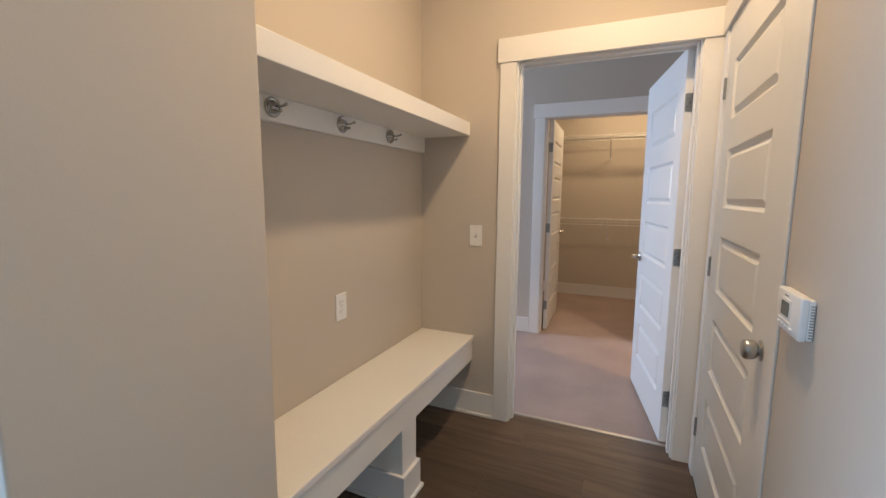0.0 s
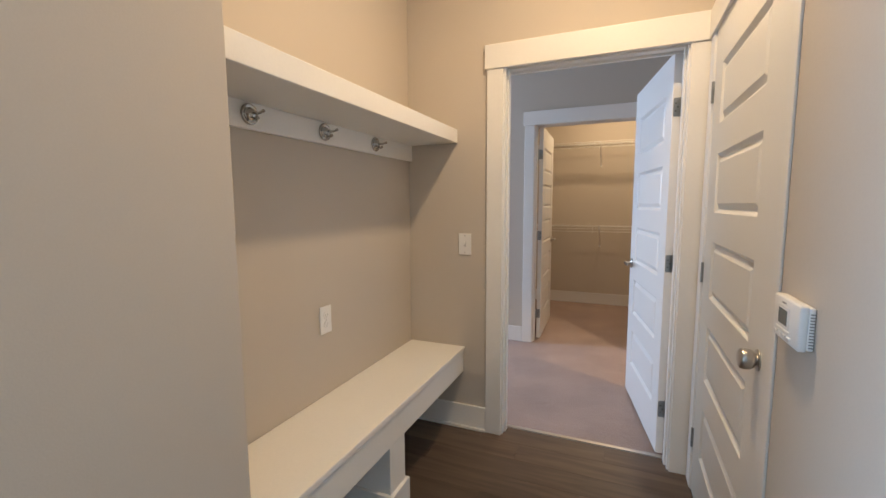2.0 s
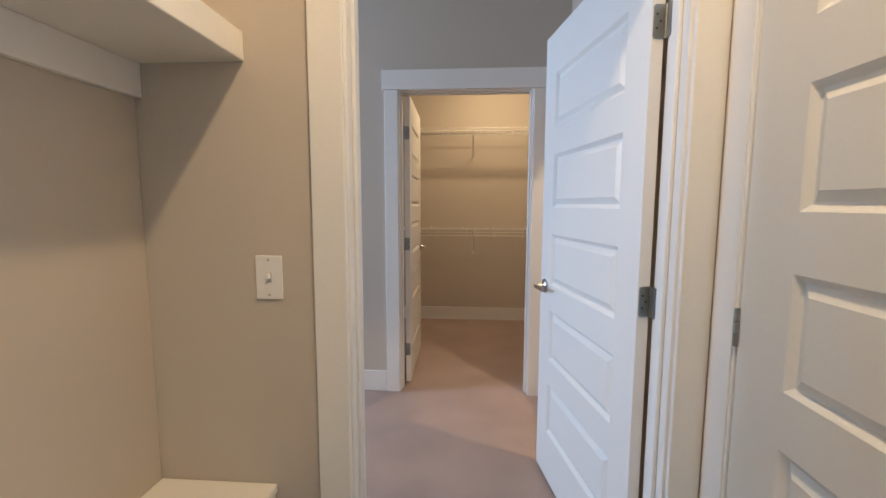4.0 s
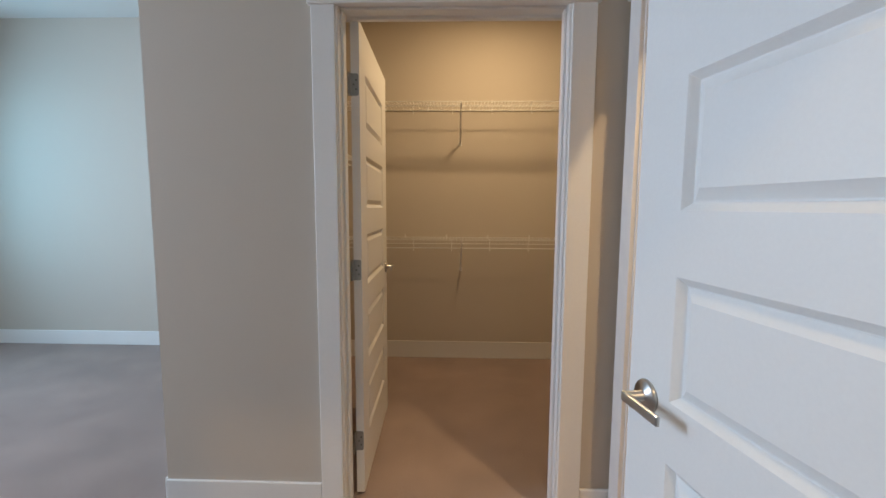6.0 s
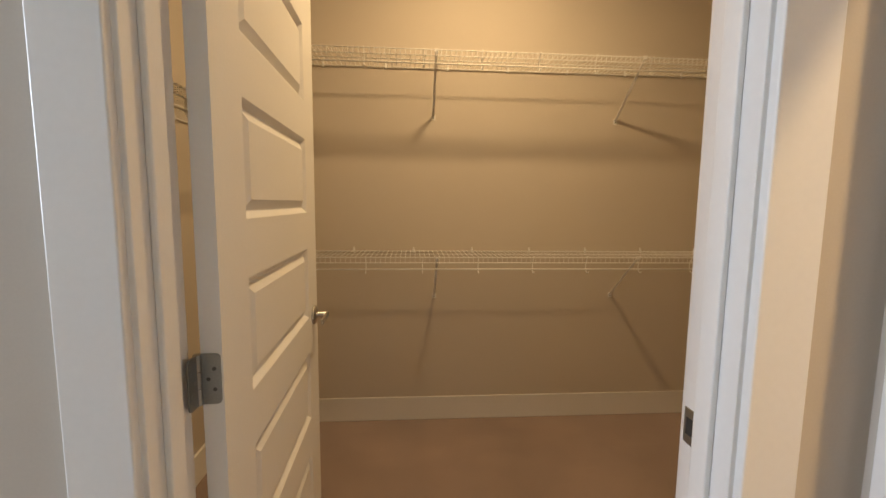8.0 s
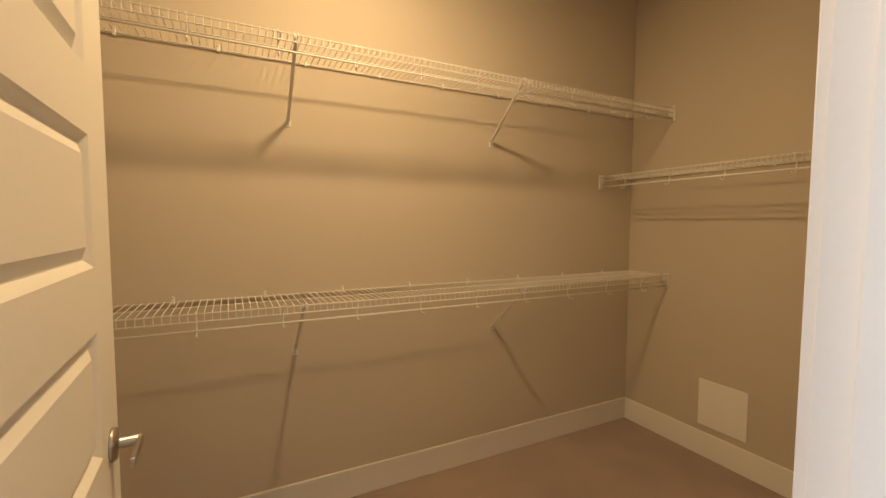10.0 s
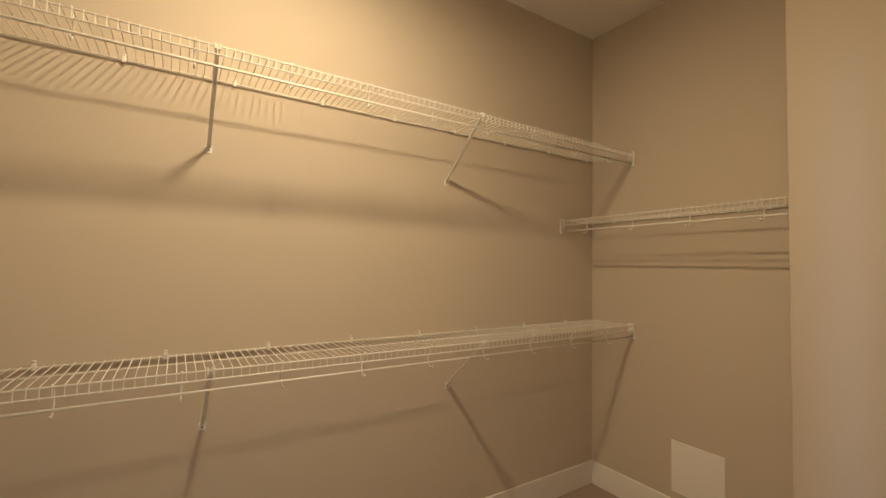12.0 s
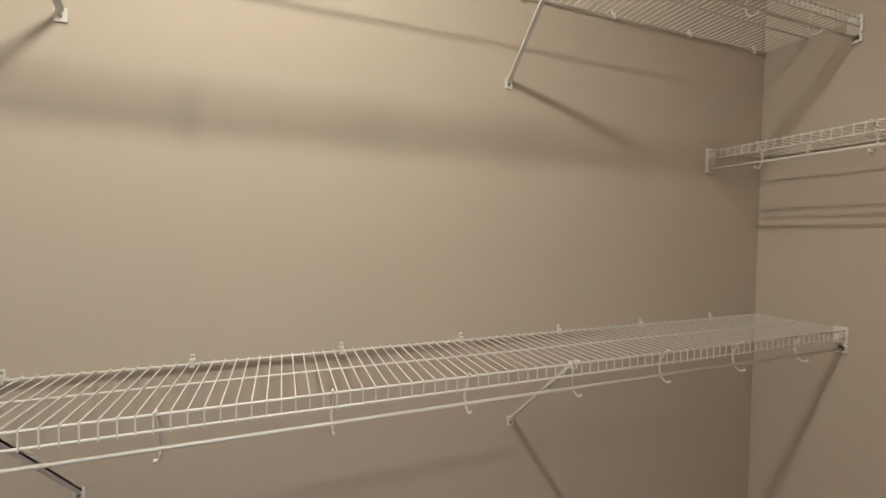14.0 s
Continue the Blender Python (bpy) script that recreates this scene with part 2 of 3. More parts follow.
# ---- trim ----
def baseboard(a, b, face, shoe=False, h=0.145):
    """Board with eased top along a wall foot from a to b; face: the way it looks."""
    t = 0.014
    fx, fy = face
    bm = bmesh.new()
    add_box(bm, (a[0], a[1], 0), (b[0] + fx * t, b[1] + fy * t, h), 0.004)
    if shoe:
        add_box(bm, (a[0] + fx * t, a[1] + fy * t, 0), (b[0] + fx * (t + 0.012), b[1] + fy * (t + 0.012), 0.018), 0.006)
    return structure("baseboard", bm, TRIM, "white painted baseboard")


baseboard((BENCH_X, END), (-0.270, END), (0, -1), True)
baseboard((BENCH_X, STUB_Y), (BENCH_X, END), (1, 0), True)
baseboard((STUB_X, 0.72), (STUB_X, STUB_Y), (1, 0), True)
baseboard((-0.835, 0.72), (STUB_X, 0.72), (0, -1), True)
baseboard((WESTX, HALL_N), (-0.835, HALL_N), (0, -1), True)
baseboard((EAST, SOUTHY), (EAST, OPM[0] - 0.052), (-1, 0), True)
baseboard((CL_W - T, CL_Y), (OPC[0] - 0.100, CL_Y), (0, -1))
baseboard((OPC[1] + 0.100, CL_Y), (EAST, CL_Y), (0, -1))
baseboard((CL_W - T, CL_Y), (CL_W - T, BEDN), (-1, 0))
baseboard((WESTX, BEDN), (CL_W - T, BEDN), (0, -1), h=0.130)
baseboard((CL_W, CL_N), (CL_E, CL_N), (0, -1))
baseboard((CL_E, 5.210), (CL_E, CL_N), (-1, 0))
baseboard((2.079, 5.210), (CL_E, 5.210), (0, 1))
baseboard((2.079, CL_Y + T), (2.079, 5.210), (-1, 0))
baseboard((CL_W, CL_Y + T), (CL_W, CL_N), (1, 0))
baseboard((EAST, END + T), (EAST, OPB[0] - 0.098), (-1, 0))


def turn_map(axis):
    """Local frame of a doorway: u along the wall, v through it."""
    return (lambda u, v, z: (u, v, z)) if axis == "x" else (lambda u, v, z: (v, u, z))


def doorway(name, axis, span, near, far, side_u=(True, True), faces=(True, True), stop_at=None, widths=(0.090, 0.090), thick=0.018):
    """Jambs, stops and flat craftsman casing with a deeper header board."""
    f = turn_map(axis)
    u0, u1 = span
    top = tagged(new(name), "white painted door frame with flat casing and header", "door frame", kind="structure")
    e = 0.002
    lo, hi = min(near, far), max(near, far)
    part("jamb", boxes((f(u0 - J, lo - e, 0), f(u0, hi + e, DH)), bevel=0.002), TRIM, top)
    part("jamb", boxes((f(u1, lo - e, 0), f(u1 + J, hi + e, DH)), bevel=0.002), TRIM, top)
    part("head_jamb", boxes((f(u0 - J, lo - e, DH), f(u1 + J, hi + e, DH + J)), bevel=0.002), TRIM, top)
    if stop_at is not None:
        s0, s1 = stop_at
        part("stop", boxes((f(u0, s0, 0), f(u0 + 0.011, s1, DH - 0.011)), bevel=0.003), TRIM, top)
        part("stop", boxes((f(u1 - 0.011, s0, 0), f(u1, s1, DH - 0.011)), bevel=0.003), TRIM, top)
        part("stop", boxes((f(u0, s0, DH - 0.011), f(u1, s1, DH)), bevel=0.003), TRIM, top)
    for used, y, sgn in ((faces[0], near, -1 if near < far else 1), (faces[1], far, 1 if near < far else -1)):
        if not used:
            continue
        t, r = thick, 0.008
        for k, ok in enumerate(side_u):
            w = widths[k]
            a = (u0 - r - w, u0 - r) if k == 0 else (u1 + r, u1 + r + w)
            if ok is not True:
                a = (a[0], min(a[1], ok)) if k else (max(a[0], ok), a[1])
            part("casing", boxes((f(a[0], y, 0), f(a[1], y + sgn * t, DH - 0.012)), bevel=0.003), TRIM, top)
        h0, h1 = u0 - r - widths[0] - 0.012, u1 + r + widths[1] + 0.012
        if side_u[0] is not True:
            h0 = max(h0, side_u[0])
        if side_u[1] is not True:
            h1 = min(h1, side_u[1])
        part("header", boxes((f(h0, y, DH - 0.012), f(h1, y + sgn * (t + 0.008), DH + 0.112)), bevel=0.003), TRIM, top)
    return top


doorway("door_frame_1", "x", OP1, END, END + T, (True, EAST - 0.002), (True, True), (END + 0.035, END + 0.075))
doorway("door_frame_2", "x", OPC, CL_Y, CL_Y + T, (True, True), (True, True), (CL_Y + 0.035, CL_Y + 0.075))
doorway("door_frame_3", "y", OPM, EAST, EAST + T, (True, END - 0.028), (True, False), (EAST + 0.040, EAST + 0.075), (0.042, 0.090), 0.006)
doorway("door_frame_4", "y", OPB, EAST, EAST + T, (True, True), (True, True), (EAST + 0.035, EAST + 0.075))


# ---- doors ----
PANELS = [(0.225, 0.457), (0.574, 0.806), (0.923, 1.155), (1.272, 1.504), (1.621, 1.853)]


def door_leaf(width, stile, latch_stile=None):
    """Five-panel door: hinge pin at the origin, leaf along +x, thickness towards -y."""
    h, t, gap = 2.03, 0.035, 0.004
    leaf = new("door")
    bm = bmesh.new()
    x0, x1 = gap, width - gap
    zs = [0.0] + [z for p in PANELS for z in p] + [h]
    xs = [x0, x0 + stile, x1 - (latch_stile or stile), x1]
    for y in (0.0, -t):
        for i in range(3):
            for k in range(len(zs) - 1):
                if i == 1 and k % 2 == 1:
                    continue
                bm.faces.new([bm.verts.new(p) for p in ((xs[i], y, zs[k]), (xs[i + 1], y, zs[k]), (xs[i + 1], y, zs[k + 1]), (xs[i], y, zs[k + 1]))])
    for p in (((x0, 0, 0), (x0, -t, 0), (x0, -t, h), (x0, 0, h)), ((x1, 0, 0), (x1, -t, 0), (x1, -t, h), (x1, 0, h)), ((x0, 0, 0), (x1, 0, 0), (x1, -t, 0), (x0, -t, 0)), ((x0, 0, h), (x1, 0, h), (x1, -t, h), (x0, -t, h))):
        bm.faces.new([bm.verts.new(q) for q in p])
    bmesh.ops.remove_doubles(bm, verts=bm.verts, dist=1e-5)
    part("body", bm, DOORPAINT, leaf)
    for z0, z1 in PANELS:
        bm = bmesh.new()
        for y, s in ((0.0, -1), (-t, 1)):
            loops = []
            for inset, dep in ((0.0, 0.0), (0.004, 0.003), (0.014, 0.0125), (0.017, 0.0125), (0.038, 0.002), (0.042, 0.002)):
                yy = y + s * dep
                loops.append([bm.verts.new(p) for p in ((xs[1] + inset, yy, z0 + inset), (xs[2] - inset, yy, z0 + inset), (xs[2] - inset, yy, z1 - inset), (xs[1] + inset, yy, z1 - inset))])
            for a, b in zip(loops, loops[1:]):
                for k in range(4):
                    bm.faces.new((a[k], a[(k + 1) % 4], b[(k + 1) % 4], b[k]))
            bm.faces.new(loops[-1])
        part("panel", bm, DOORPAINT, leaf)
    return leaf


HINGES = (0.255, 1.020, 1.785)


def add_plate(bm, x0, x1, y0, y1, z0, z1, r=0.008):
    """Thin plate across x with its two corners at y0 rounded."""
    ring = [(y1, z0), (y1, z1)]
    ring += [(y0 + r - r * math.sin(a), z1 - r + r * math.cos(a)) for a in (0, 0.39, 0.79, 1.18, 1.57)]
    ring += [(y0 + r - r * math.cos(a), z0 + r - r * math.sin(a)) for a in (0, 0.39, 0.79, 1.18, 1.57)]
    u, v = [[bm.verts.new((x, y, z)) for y, z in ring] for x in (x0, x1)]
    bm.faces.new(u)
    bm.faces.new(v[::-1])
    for k in range(len(ring)):
        q = (k + 1) % len(ring)
        bm.faces.new((u[k], v[k], v[q], u[q]))
    return bm


def hinges(leaf, opened):
    """Three butt hinges: knuckle on the pin, one plate on the leaf edge, one on the jamb."""
    for z in HINGES:
        bm = bmesh.new()
        for k in range(3):
            add_rod(bm, (0, 0.004, z - 0.012 - 0.044 + k * 0.0297), (0, 0.004, z - 0.012 - 0.044 + k * 0.0297 + 0.028), 0.0065, 10)
        add_plate(bm, 0.0015, 0.004, -0.032, 0.002, z - 0.056, z + 0.032)
        knuckle = part("hinge", bm, HINGE, leaf, "brushed steel butt hinge")
        bm = bmesh.new()
        for y, dz in ((-0.022, -0.030), (-0.012, -0.012), (-0.022, 0.006)):
            add_rod(bm, (0.0005, y, z + dz), (0.0012, y, z + dz), 0.0035, 8)
        part("screw", bm, SCREW, knuckle)
        bm = add_plate(bmesh.new(), -0.0045, -0.0020, -0.034, 0.002, z - 0.056, z + 0.032)
        for y, dz in ((-0.024, -0.030), (-0.014, -0.012), (-0.024, 0.006)):
            add_rod(bm, (-0.0022, y, z + dz), (-0.0012, y, z + dz), 0.0035, 8)
        plate = part("jamb_leaf", bm, HINGE, knuckle)
        plate.matrix_local = Matrix.Rotation(radians(-opened), 4, "Z")


def lever(leaf, x, z, faces):
    """Round rose with a straight flat lever pointing to the hinge side."""
    for y, s in faces:
        m = Matrix.Translation((x, y, z)) @ Matrix.Rotation(radians(-90 * s), 4, "X")
        bm = add_lathe(bmesh.new(), [(0.033, 0.0), (0.033, 0.004), (0.030, 0.009), (0.013, 0.011), (0.011, 0.014), (0.011, 0.048), (0.010, 0.050)], m)
        handle = part("handle", bm, NICKEL, leaf, "satin nickel lever handle", True)
        bm = bmesh.new()
        add_box(bm, (x - 0.100, y + s * 0.043, z - 0.009), (x + 0.010, y + s * 0.051, z + 0.010), 0.004)
        part("lever", bm, NICKEL, handle)


def place_door(leaf, x, y, angle, label, flip=False):
    """angle: the way the leaf points, degrees from +x."""
    m = pose(x, y, 0.012, 0, 0, angle)
    if flip:
        m = m @ Matrix.Diagonal((1, -1, 1, 1))
    leaf.matrix_world = m
    return tagged(leaf, label, "door", kind="structure")


d1 = door_leaf(0.836, 0.124)
hinges(d1, 80.2)
lever(d1, 0.771, 0.907, ((0.0, 1), (-0.035, -1)))
part("latch_plate", boxes(((0.8315, -0.029, 0.885), (0.8335, -0.006, 0.945)), bevel=0.0008), NICKEL, d1)
place_door(d1, 0.661, END + T + 0.006, 99.8, "white five-panel door standing open into the bedroom", True)
d1.name = "door_1"

d2 = door_leaf(0.832, 0.138)
hinges(d2, 92)
lever(d2, 0.761, 0.915, ((0.0, 1), (-0.035, -1)))
place_door(d2, OPC[0] + 0.014, CL_Y + T + 0.008, 92, "white five-panel closet door standing open")
d2.name = "door_2"

d3 = door_leaf(0.914, 0.145, 0.168)
hinges(d3, 0)
m = Matrix.Translation((0.840, 0.0, 0.905)) @ Matrix.Rotation(radians(-90), 4, "X")
part("knob", add_lathe(bmesh.new(), [(0.028, 0.0), (0.028, 0.0025), (0.0275, 0.003), (0.015, 0.0035), (0.0145, 0.004), (0.0145, 0.008), (0.022, 0.011), (0.0265, 0.017), (0.0275, 0.028), (0.0270, 0.036), (0.025, 0.040), (0.022, 0.042), (0.0215, 0.0425), (0.004, 0.043)], m), NICKEL, d3, "satin nickel round knob", True)
place_door(d3, EAST, OPM[1] - 0.003, -90, "white five-panel door, closed, with nickel knob", True)
d3.name = "door_3"

d4 = door_leaf(0.826, 0.124)
hinges(d4, 92)
lever(d4, 0.747, 0.915, ((0.0, 1), (-0.035, -1)))
place_door(d4, EAST + T + 0.008, OPB[1] - 0.006, 2, "white five-panel bathroom door standing open")
d4.name = "door_4"


# ---- mudroom bench and coat shelf ----
def bench():
    top = tagged(new("bench"), "white painted built-in mudroom bench with a centre support", "bench")
    part("seat", boxes(((BENCH_X + 0.001, STUB_Y + 0.001, 0.470), (STUB_X, END - 0.001, 0.496)), bevel=0.004), BENCHPAINT, top)
    part("apron", boxes(((STUB_X - 0.030, STUB_Y + 0.001, 0.345), (STUB_X - 0.008, END - 0.001, 0.4695)), bevel=0.002), BENCHPAINT, top)
    leg = part("support", boxes(((BENCH_X + 0.016, 1.910, 0.0), (STUB_X - 0.0095, 2.036, 0.4690)), bevel=0.003), BENCHPAINT, top)
    bm = boxes(((BENCH_X + 0.03, 1.895, 0.0), (STUB_X + 0.006, 2.051, 0.140)), bevel=0.004)
    add_box(bm, (BENCH_X + 0.03, 1.883, 0.0), (STUB_X + 0.018, 2.063, 0.018), 0.006)
    part("base_trim", bm, TRIM, leg)


def hook(parent, y, z):
    m = Matrix.Translation((BENCH_X + 0.022, y, z)) @ Matrix.Rotation(radians(90), 4, "Y")
    rose = part("hook", add_lathe(bmesh.new(), [(0.034, 0.0), (0.035, 0.004), (0.033, 0.008), (0.028, 0.009), (0.024, 0.006), (0.021, 0.006), (0.019, 0.012), (0.016, 0.018), (0.010, 0.022), (0.003, 0.023)], m, 32), CHROME, parent, "polished nickel round coat hook", True)
    x = BENCH_X + 0.036
    up = [(x, y, z + 0.004), (x + 0.014, y, z + 0.001), (x + 0.028, y, z), (x + 0.040, y, z + 0.002), (x + 0.050, y, z + 0.005)]
    bm = add_tube(bmesh.new(), up, 0.0045)
    bmesh.ops.create_uvsphere(bm, u_segments=10, v_segments=6, radius=0.0062, matrix=Matrix.Translation(up[-1]))
    part("prong", bm, CHROME, rose, "", True)
    down = [(x - 0.004, y, z - 0.006), (x + 0.008, y, z - 0.016), (x + 0.018, y, z - 0.020), (x + 0.025, y, z - 0.015)]
    bm = add_tube(bmesh.new(), down, 0.0042)
    bmesh.ops.create_uvsphere(bm, u_segments=10, v_segments=6, radius=0.006, matrix=Matrix.Translation(down[-1]))
    part("prong", bm, CHROME, rose, "", True)


def coat_shelf():
    top = tagged(new("coat_shelf"), "white painted coat shelf with a hook rail over the bench", "shelf")
    part("board", boxes(((BENCH_X + 0.001, STUB_Y + 0.001, 1.664), (-0.444, END - 0.001, 1.738)), bevel=0.003), BENCHPAINT, top)
    rail = part("hook_rail", boxes(((BENCH_X + 0.001, STUB_Y + 0.001, 1.575), (BENCH_X + 0.020, END - 0.001, 1.6635)), bevel=0.002), BENCHPAINT, top)
    for y in (1.584, 1.968, 2.360):
        hook(rail, y, 1.622)


bench()
coat_shelf()


def wall_plate(name, m, label, category):
    """Cover plate in local x (across), z (up), looking to -y."""
    top = tagged(new(name), label, category)
    plate = part("plate", boxes(((-0.037, -0.006, -0.060), (0.037, -0.0005, 0.060)), bevel=0.004), PLASTIC, top)
    if name == "light_switch":
        part("toggle", boxes(((-0.005, -0.016, -0.003), (0.005, -0.006, 0.012)), bevel=0.002), PLASTIC, plate)
        # Thin grey plate paints the shade around the toggle; nothing is cut out.
        bm = boxes(((-0.007, -0.0066, -0.013), (0.007, -0.0058, 0.013)))
        part("toggle_shade", bm, material("switch_opening_shade", (0.5, 0.48, 0.45), 0.5), plate)
    else:
        for z in (-0.020, 0.020):
            bm = add_lathe(bmesh.new(), [(0.0165, 0.0), (0.0165, 0.003), (0.015, 0.0036)], Matrix.Translation((0, -0.0055, z)) @ Matrix.Rotation(radians(90), 4, "X"))
            face = part("socket", bm, PLASTIC, plate)
            # Grey blocks on the face paint the shade of the pin openings.
            part("slot_shade", boxes(((-0.008, -0.0094, z - 0.002), (-0.006, -0.0088, z + 0.007)), ((0.006, -0.0094, z - 0.002), (0.008, -0.0088, z + 0.007)), ((-0.002, -0.0094, z - 0.011), (0.002, -0.0088, z - 0.007))), SHADE_PRINT, face)
    for z in ((-0.048, 0.048) if name == "light_switch" else (0.0,)):
        part("screw", add_rod(bmesh.new(), (0, -0.0068, z), (0, -0.0058, z), 0.0035, 10), NICKEL, plate)
    top.matrix_world = m
    return top


wall_plate("light_switch", pose(-0.399, END, 1.097), "white toggle light switch plate on the wall", "light switch")
wall_plate("outlet", pose(BENCH_X, 1.958, 0.829, 0, 0, 90), "white duplex outlet plate above the bench", "outlet")


def thermostat():
    top = tagged(new("thermostat"), "white wall thermostat with a small grey display", "thermostat")
    y0, y1, z0, z1 = 1.490, 1.634, 1.040, 1.129
    f = EAST - 0.024
    part("back_plate", boxes(((EAST - 0.010, y0 - 0.004, z0 + 0.004), (EAST - 0.0005, y1 + 0.002, z1 - 0.002)), bevel=0.003), PLASTIC, top)
    body = part("body", boxes(((f, y0, z0), (EAST - 0.009, y1, z1)), bevel=0.004), PLASTIC, top, "", True)
    bezel = part("bezel", boxes(((f - 0.0015, 1.541, 1.067), (f + 0.001, 1.603, 1.112)), bevel=0.0007), PLASTIC, body)
    part("display", boxes(((f - 0.0025, 1.549, 1.074), (f - 0.001, 1.595, 1.105)), bevel=0.0004), LCD, bezel)
    part("label_bar", boxes(((f - 0.0006, 1.562, 1.1165), (f + 0.001, 1.585, 1.1195))), SHADE_PRINT, body)
    part("ledge", boxes(((f - 0.003, 1.537, 1.0615), (f + 0.001, 1.607, 1.0655)), bevel=0.001), PLASTIC, body)
    for k in range(4):
        y = 1.526 + k * 0.023
        part("button", boxes(((f - 0.004, y, 1.050), (f + 0.001, y + 0.015, 1.056)), bevel=0.0015), PLASTIC, body)
    # Grey bars on the side paint the shade in the air openings.
    for k in range(12):
        z = z0 + 0.010 + k * 0.0058
        part("vent_shade", boxes(((EAST - 0.009, y0 - 0.0046, z), (EAST - 0.002, y0 - 0.003, z + 0.0028))), SHADE_PRINT, top)


thermostat()

tagged(part("threshold_strip", boxes(((OP1[0], SEAM - 0.014, -0.006), (OP1[1], SEAM + 0.014, 0.005)), bevel=0.003), STRIP), "metal transition strip between plank floor and carpet", "threshold", kind="structure")
part_s = part("strike_plate", boxes(((OPC[1] - 0.0015, CL_Y + 0.080, 0.895), (OPC[1] + 0.002, CL_Y + 0.110, 0.960)), bevel=0.0005), HINGE)
tagged(part_s, "steel strike plate on the closet jamb", "strike plate", kind="structure")
# No opening is cut: a dark block paints the shade of the latch recess.
tagged(part("hole_shade", boxes(((OPC[1] - 0.0022, CL_Y + 0.087, 0.912), (OPC[1] + 0.001, CL_Y + 0.103, 0.943))), RECESS_SHADE, part_s), "dark block for the shade of the latch opening")


# ---- closet: wire shelves ----
def wire_shelf(length, label, brackets=(), clips=0.169, ends=(True, True)):
    """Ventilated wire shelf: local x along the wall, wall at y = 0, front towards -y, deck at z = 0."""
    d, drop, rz, ry = 0.300, 0.031, -0.066, -0.292
    top = tagged(new("wire_shelf"), label, "wire shelf", group="closet wire shelves")
    for name, y, z, r in (("back_bar", -0.008, -0.003, 0.0032), ("middle_bar", -0.150, -0.004, 0.0026), ("front_bar", -d, -0.003, 0.0029), ("lip_bar", -d - 0.001, -drop, 0.0028), ("hang_rod", ry, rz, 0.0043)):
        part(name, add_rod(bmesh.new(), (0.002, y, z), (length - 0.002, y, z), r, 10), WIRE, top, "", True)
    verts, faces = [], []
    r = 0.0012
    n = int(length / 0.0254)
    for k in range(n + 1):
        x = min(0.006 + k * (length - 0.012) / n, length - 0.006)
        base = len(verts)
        for y, z, ny, nz in ((-0.002, 0.001, 0, 1), (-d - 0.003, 0.001, -0.7, 0.7), (-d - 0.004, -drop - 0.003, -1, 0)):
            verts += [(x - r, y - ny * r, z - nz * r), (x + r, y - ny * r, z - nz * r), (x + r, y + ny * r, z + nz * r), (x - r, y + ny * r, z + nz * r)]
        for s in range(2):
            for q in range(4):
                faces.append((base + 4 * s + q, base + 4 * s + (q + 1) % 4, base + 4 * s + 4 + (q + 1) % 4, base + 4 * s + 4 + q))
        faces += [(base + 3, base + 2, base + 1, base), (base + 8, base + 9, base + 10, base + 11)]
    me = bpy.data.meshes.new("wire_deck")
    me.from_pydata(verts, [], faces)
    me.materials.append(WIRE)
    wires = tagged(new("wire_deck", me), kind="stuff")
    wires.parent = top
    x = 0.1785
    while x < length - 0.03:
        pts = [(x, -d - 0.003, 0.001), (x, -d + 0.004, 0.002), (x, -d + 0.014, -0.010), (x, -d + 0.026, -0.030), (x, -d + 0.030, -0.056), (x, -d + 0.022, -0.079), (x, -d + 0.009, -0.087), (x, -d - 0.004, -0.084), (x, -d - 0.008, -0.078)]
        part("rod_hook", add_tube(bmesh.new(), pts, 0.0029, 8), WIRE, top, "", True)
        x += 0.2945
    if clips:
        x = clips
        while x < length - 0.02:
            bm = boxes(((x - 0.006, -0.012, -0.012), (x + 0.006, -0.0005, 0.010)), bevel=0.002)
            add_box(bm, (x - 0.005, -0.006, 0.008), (x + 0.005, -0.0005, 0.020), 0.002)
            clip = part("wall_clip", bm, WIRE, top)
            part("screw", add_rod(bmesh.new(), (x, -0.008, 0.014), (x, -0.0055, 0.014), 0.0028, 8), NICKEL, clip)
            x += 0.345
    for x in brackets:
        bm = bmesh.new()
        a, b = Vector((x, -d + 0.002, -0.006)), Vector((x, -0.006, -0.262))
        add_box(bm, (-0.0065, -0.003, 0), (0.0065, 0.003, (b - a).length), 0.001)
        add_box(bm, (-0.0065, -0.003, 0), (-0.0045, 0.010, (b - a).length), 0.0006)
        bmesh.ops.transform(bm, matrix=Matrix.Translation(a) @ (b - a).to_track_quat("Z", "Y").to_matrix().to_4x4(), verts=bm.verts)
        for k in (-1, 1):
            add_box(bm, (x + k * 0.0065 - 0.0022, -d - 0.006, -0.014), (x + k * 0.0065 + 0.0022, -d + 0.008, 0.005), 0.001)
        arm = part("support_bracket", bm, WIRE, top, "white steel diagonal support bracket")
        bm = boxes(((x - 0.012, -0.004, -0.286), (x + 0.012, -0.0005, -0.256)), bevel=0.003)
        foot = part("foot", bm, WIRE, arm)
        part("screw", add_rod(bmesh.new(), (x, -0.0065, -0.274), (x, -0.0035, -0.274), 0.004, 8), HINGE, foot)
    for k, used in enumerate(ends):
        if used:
            x0, x1 = (0.0005, 0.012) if k == 0 else (length - 0.012, length - 0.0005)
            bm = boxes(((x0, -d - 0.008, -0.048), (x1, -d + 0.034, 0.010)), bevel=0.003)
            add_box(bm, (x0, ry - 0.016, rz - 0.014), (x1, ry + 0.014, rz + 0.014), 0.003)
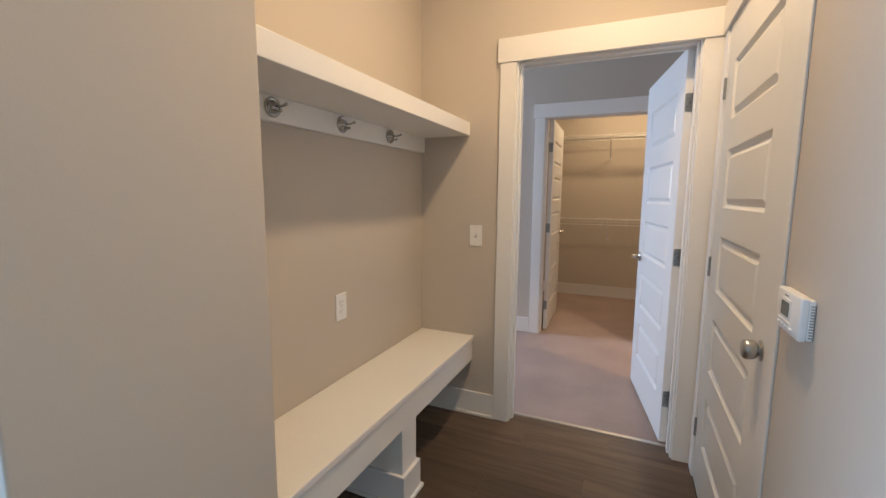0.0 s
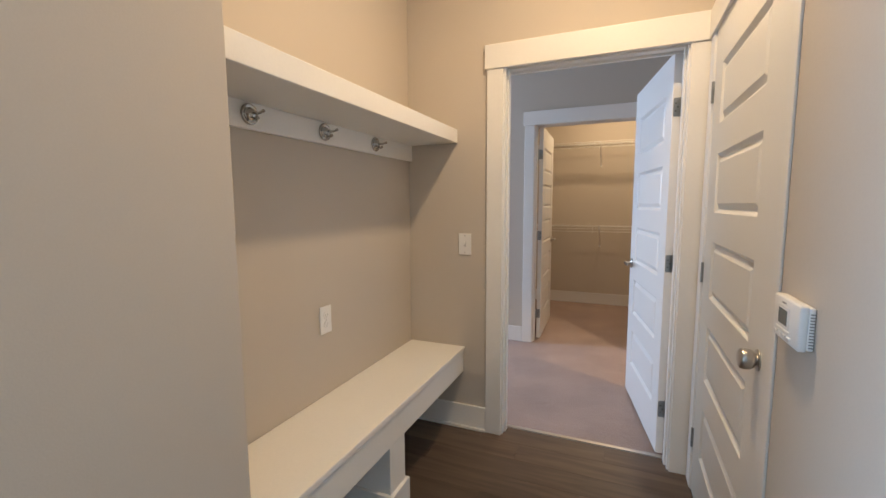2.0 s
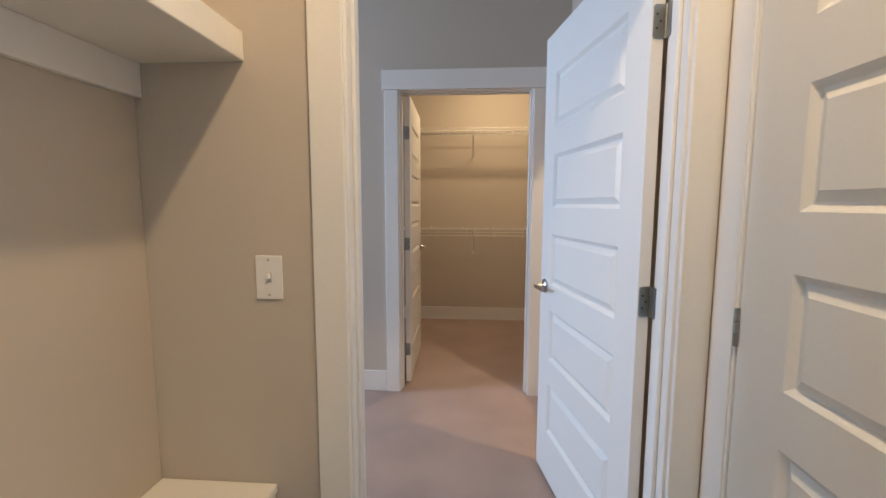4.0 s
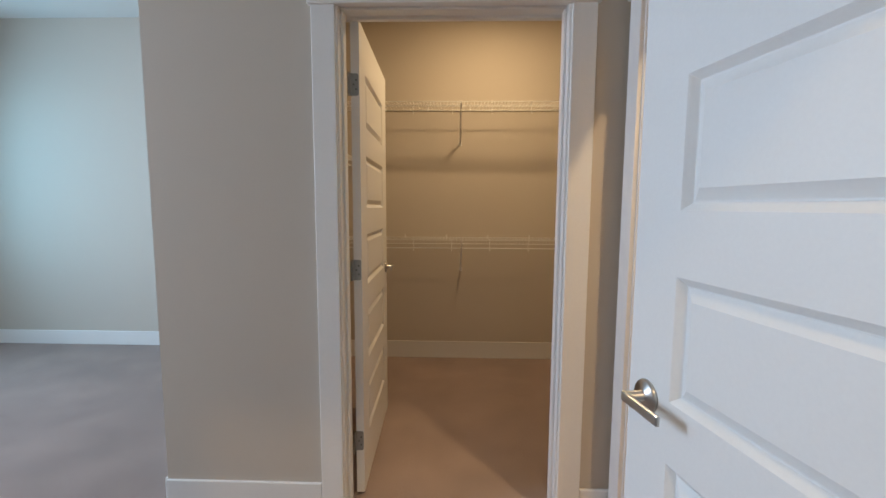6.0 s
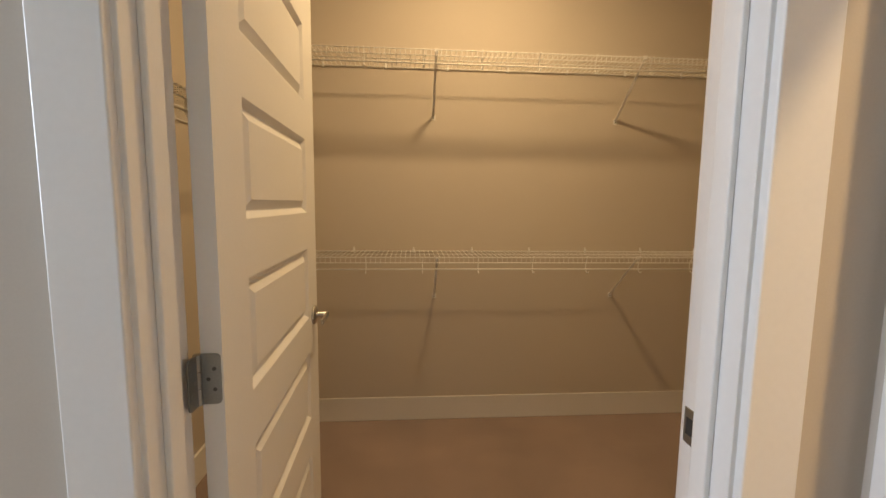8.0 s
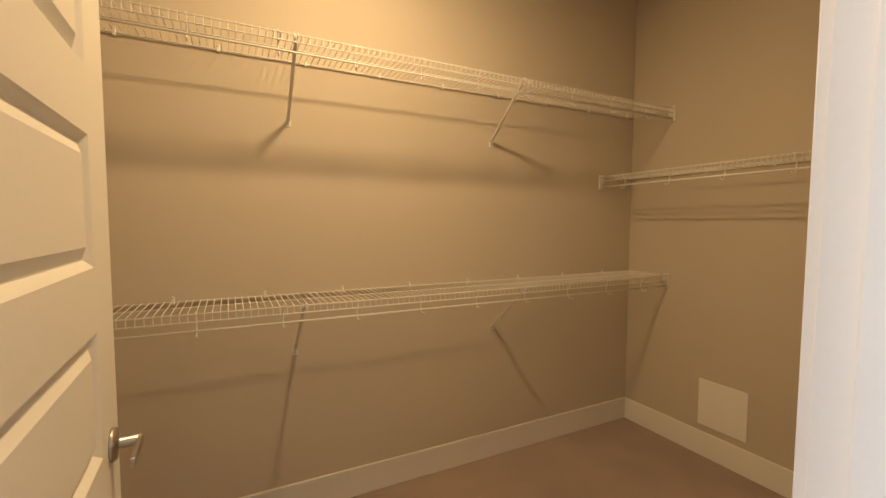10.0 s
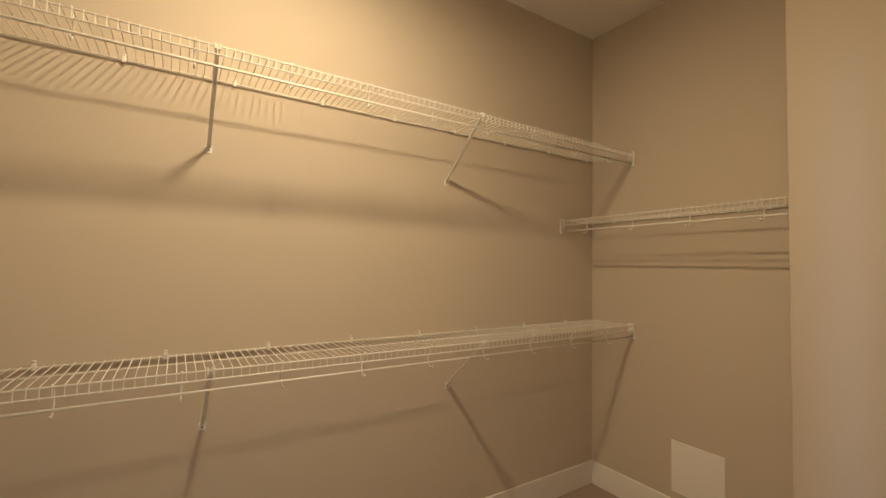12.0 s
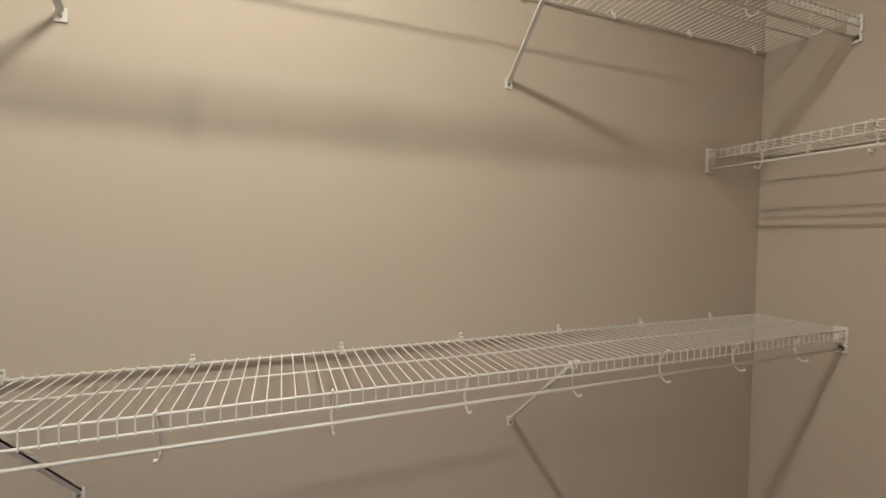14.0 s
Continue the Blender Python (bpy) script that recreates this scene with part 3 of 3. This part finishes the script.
            add_box(bm, (x0, ry - 0.012, -0.075), (x1, ry + 0.012, -0.045), 0.003)
            part("end_bracket", bm, PLASTIC, top, "white plastic end bracket")
    return top


UP, LOW, SIDE = 2.075, 1.041, 1.668
bx = (0.150 - CL_W, 1.222 - CL_W)
up = wire_shelf(CL_E - CL_W, "long white wire shelf with hanging rod, upper", bx)
up.matrix_world = pose(CL_W, CL_N, UP)
low = wire_shelf(CL_E - CL_W, "long white wire shelf with hanging rod, lower", (0.163 - CL_W, 1.246 - CL_W), 0.325)
low.matrix_world = pose(CL_W, CL_N, LOW)
right = wire_shelf(CL_N - 5.210, "short white wire shelf with rod in the recess", ends=(True, False))
right.matrix_world = pose(CL_E, CL_N, SIDE, 0, 0, -90)
left = wire_shelf(CL_N - CL_Y - T, "white wire shelf on the closet side wall")
left.matrix_world = pose(CL_W, CL_Y + T, SIDE, 0, 0, 90)

tagged(part("access_panel", boxes(((CL_E - 0.008, 5.572, 0.185), (CL_E - 0.0005, 5.838, 0.457)), bevel=0.003), PLASTIC), "white flat access panel low on the closet wall", "access panel")


def ceiling_light(x, y):
    top = tagged(new("ceiling_light"), "flush round ceiling light with frosted glass", "ceiling light", group="flush ceiling lights")
    part("base", add_lathe(bmesh.new(), [(0.150, -0.0005), (0.150, -0.014), (0.140, -0.018)], Matrix.Identity(4)), NICKEL, top, "", True)
    part("glass", add_lathe(bmesh.new(), [(0.134, -0.018), (0.130, -0.026), (0.110, -0.036), (0.060, -0.043), (0.010, -0.045)], Matrix.Identity(4)), GLOW, top, "", True)
    top.matrix_world = pose(x, y, CEIL)


for lx, ly, lw in LAMPS:
    ceiling_light(lx, ly)


# ---- plank floor ----
def planks():
    w, length, n = 0.150, 1.22, 0
    meshes = {}
    y = SEAM - 0.016
    row = 0
    while y > SOUTHY:
        x = (-0.84 if y > HALL_N else WESTX) - (row * 0.437) % length
        while x < EAST:
            a, b = max(x, -0.834 if y > HALL_N else WESTX), min(x + length, EAST)
            if b - a > 0.02:
                key = round(b - a, 3)
                if key not in meshes:
                    bm = boxes(((0.0003, -w + 0.0003, -0.006), (b - a - 0.0003, -0.0003, 0.0)), bevel=0.0007)
                    me = bpy.data.meshes.new("plank")
                    bm.to_mesh(me)
                    bm.free()
                    me.materials.append(WOOD)
                    meshes[key] = me
                ob = new("plank", meshes[key])
                ob.location = (a, y, 0)
                ob.parent = floor
            x += length
        y -= w
        row += 1


planks()
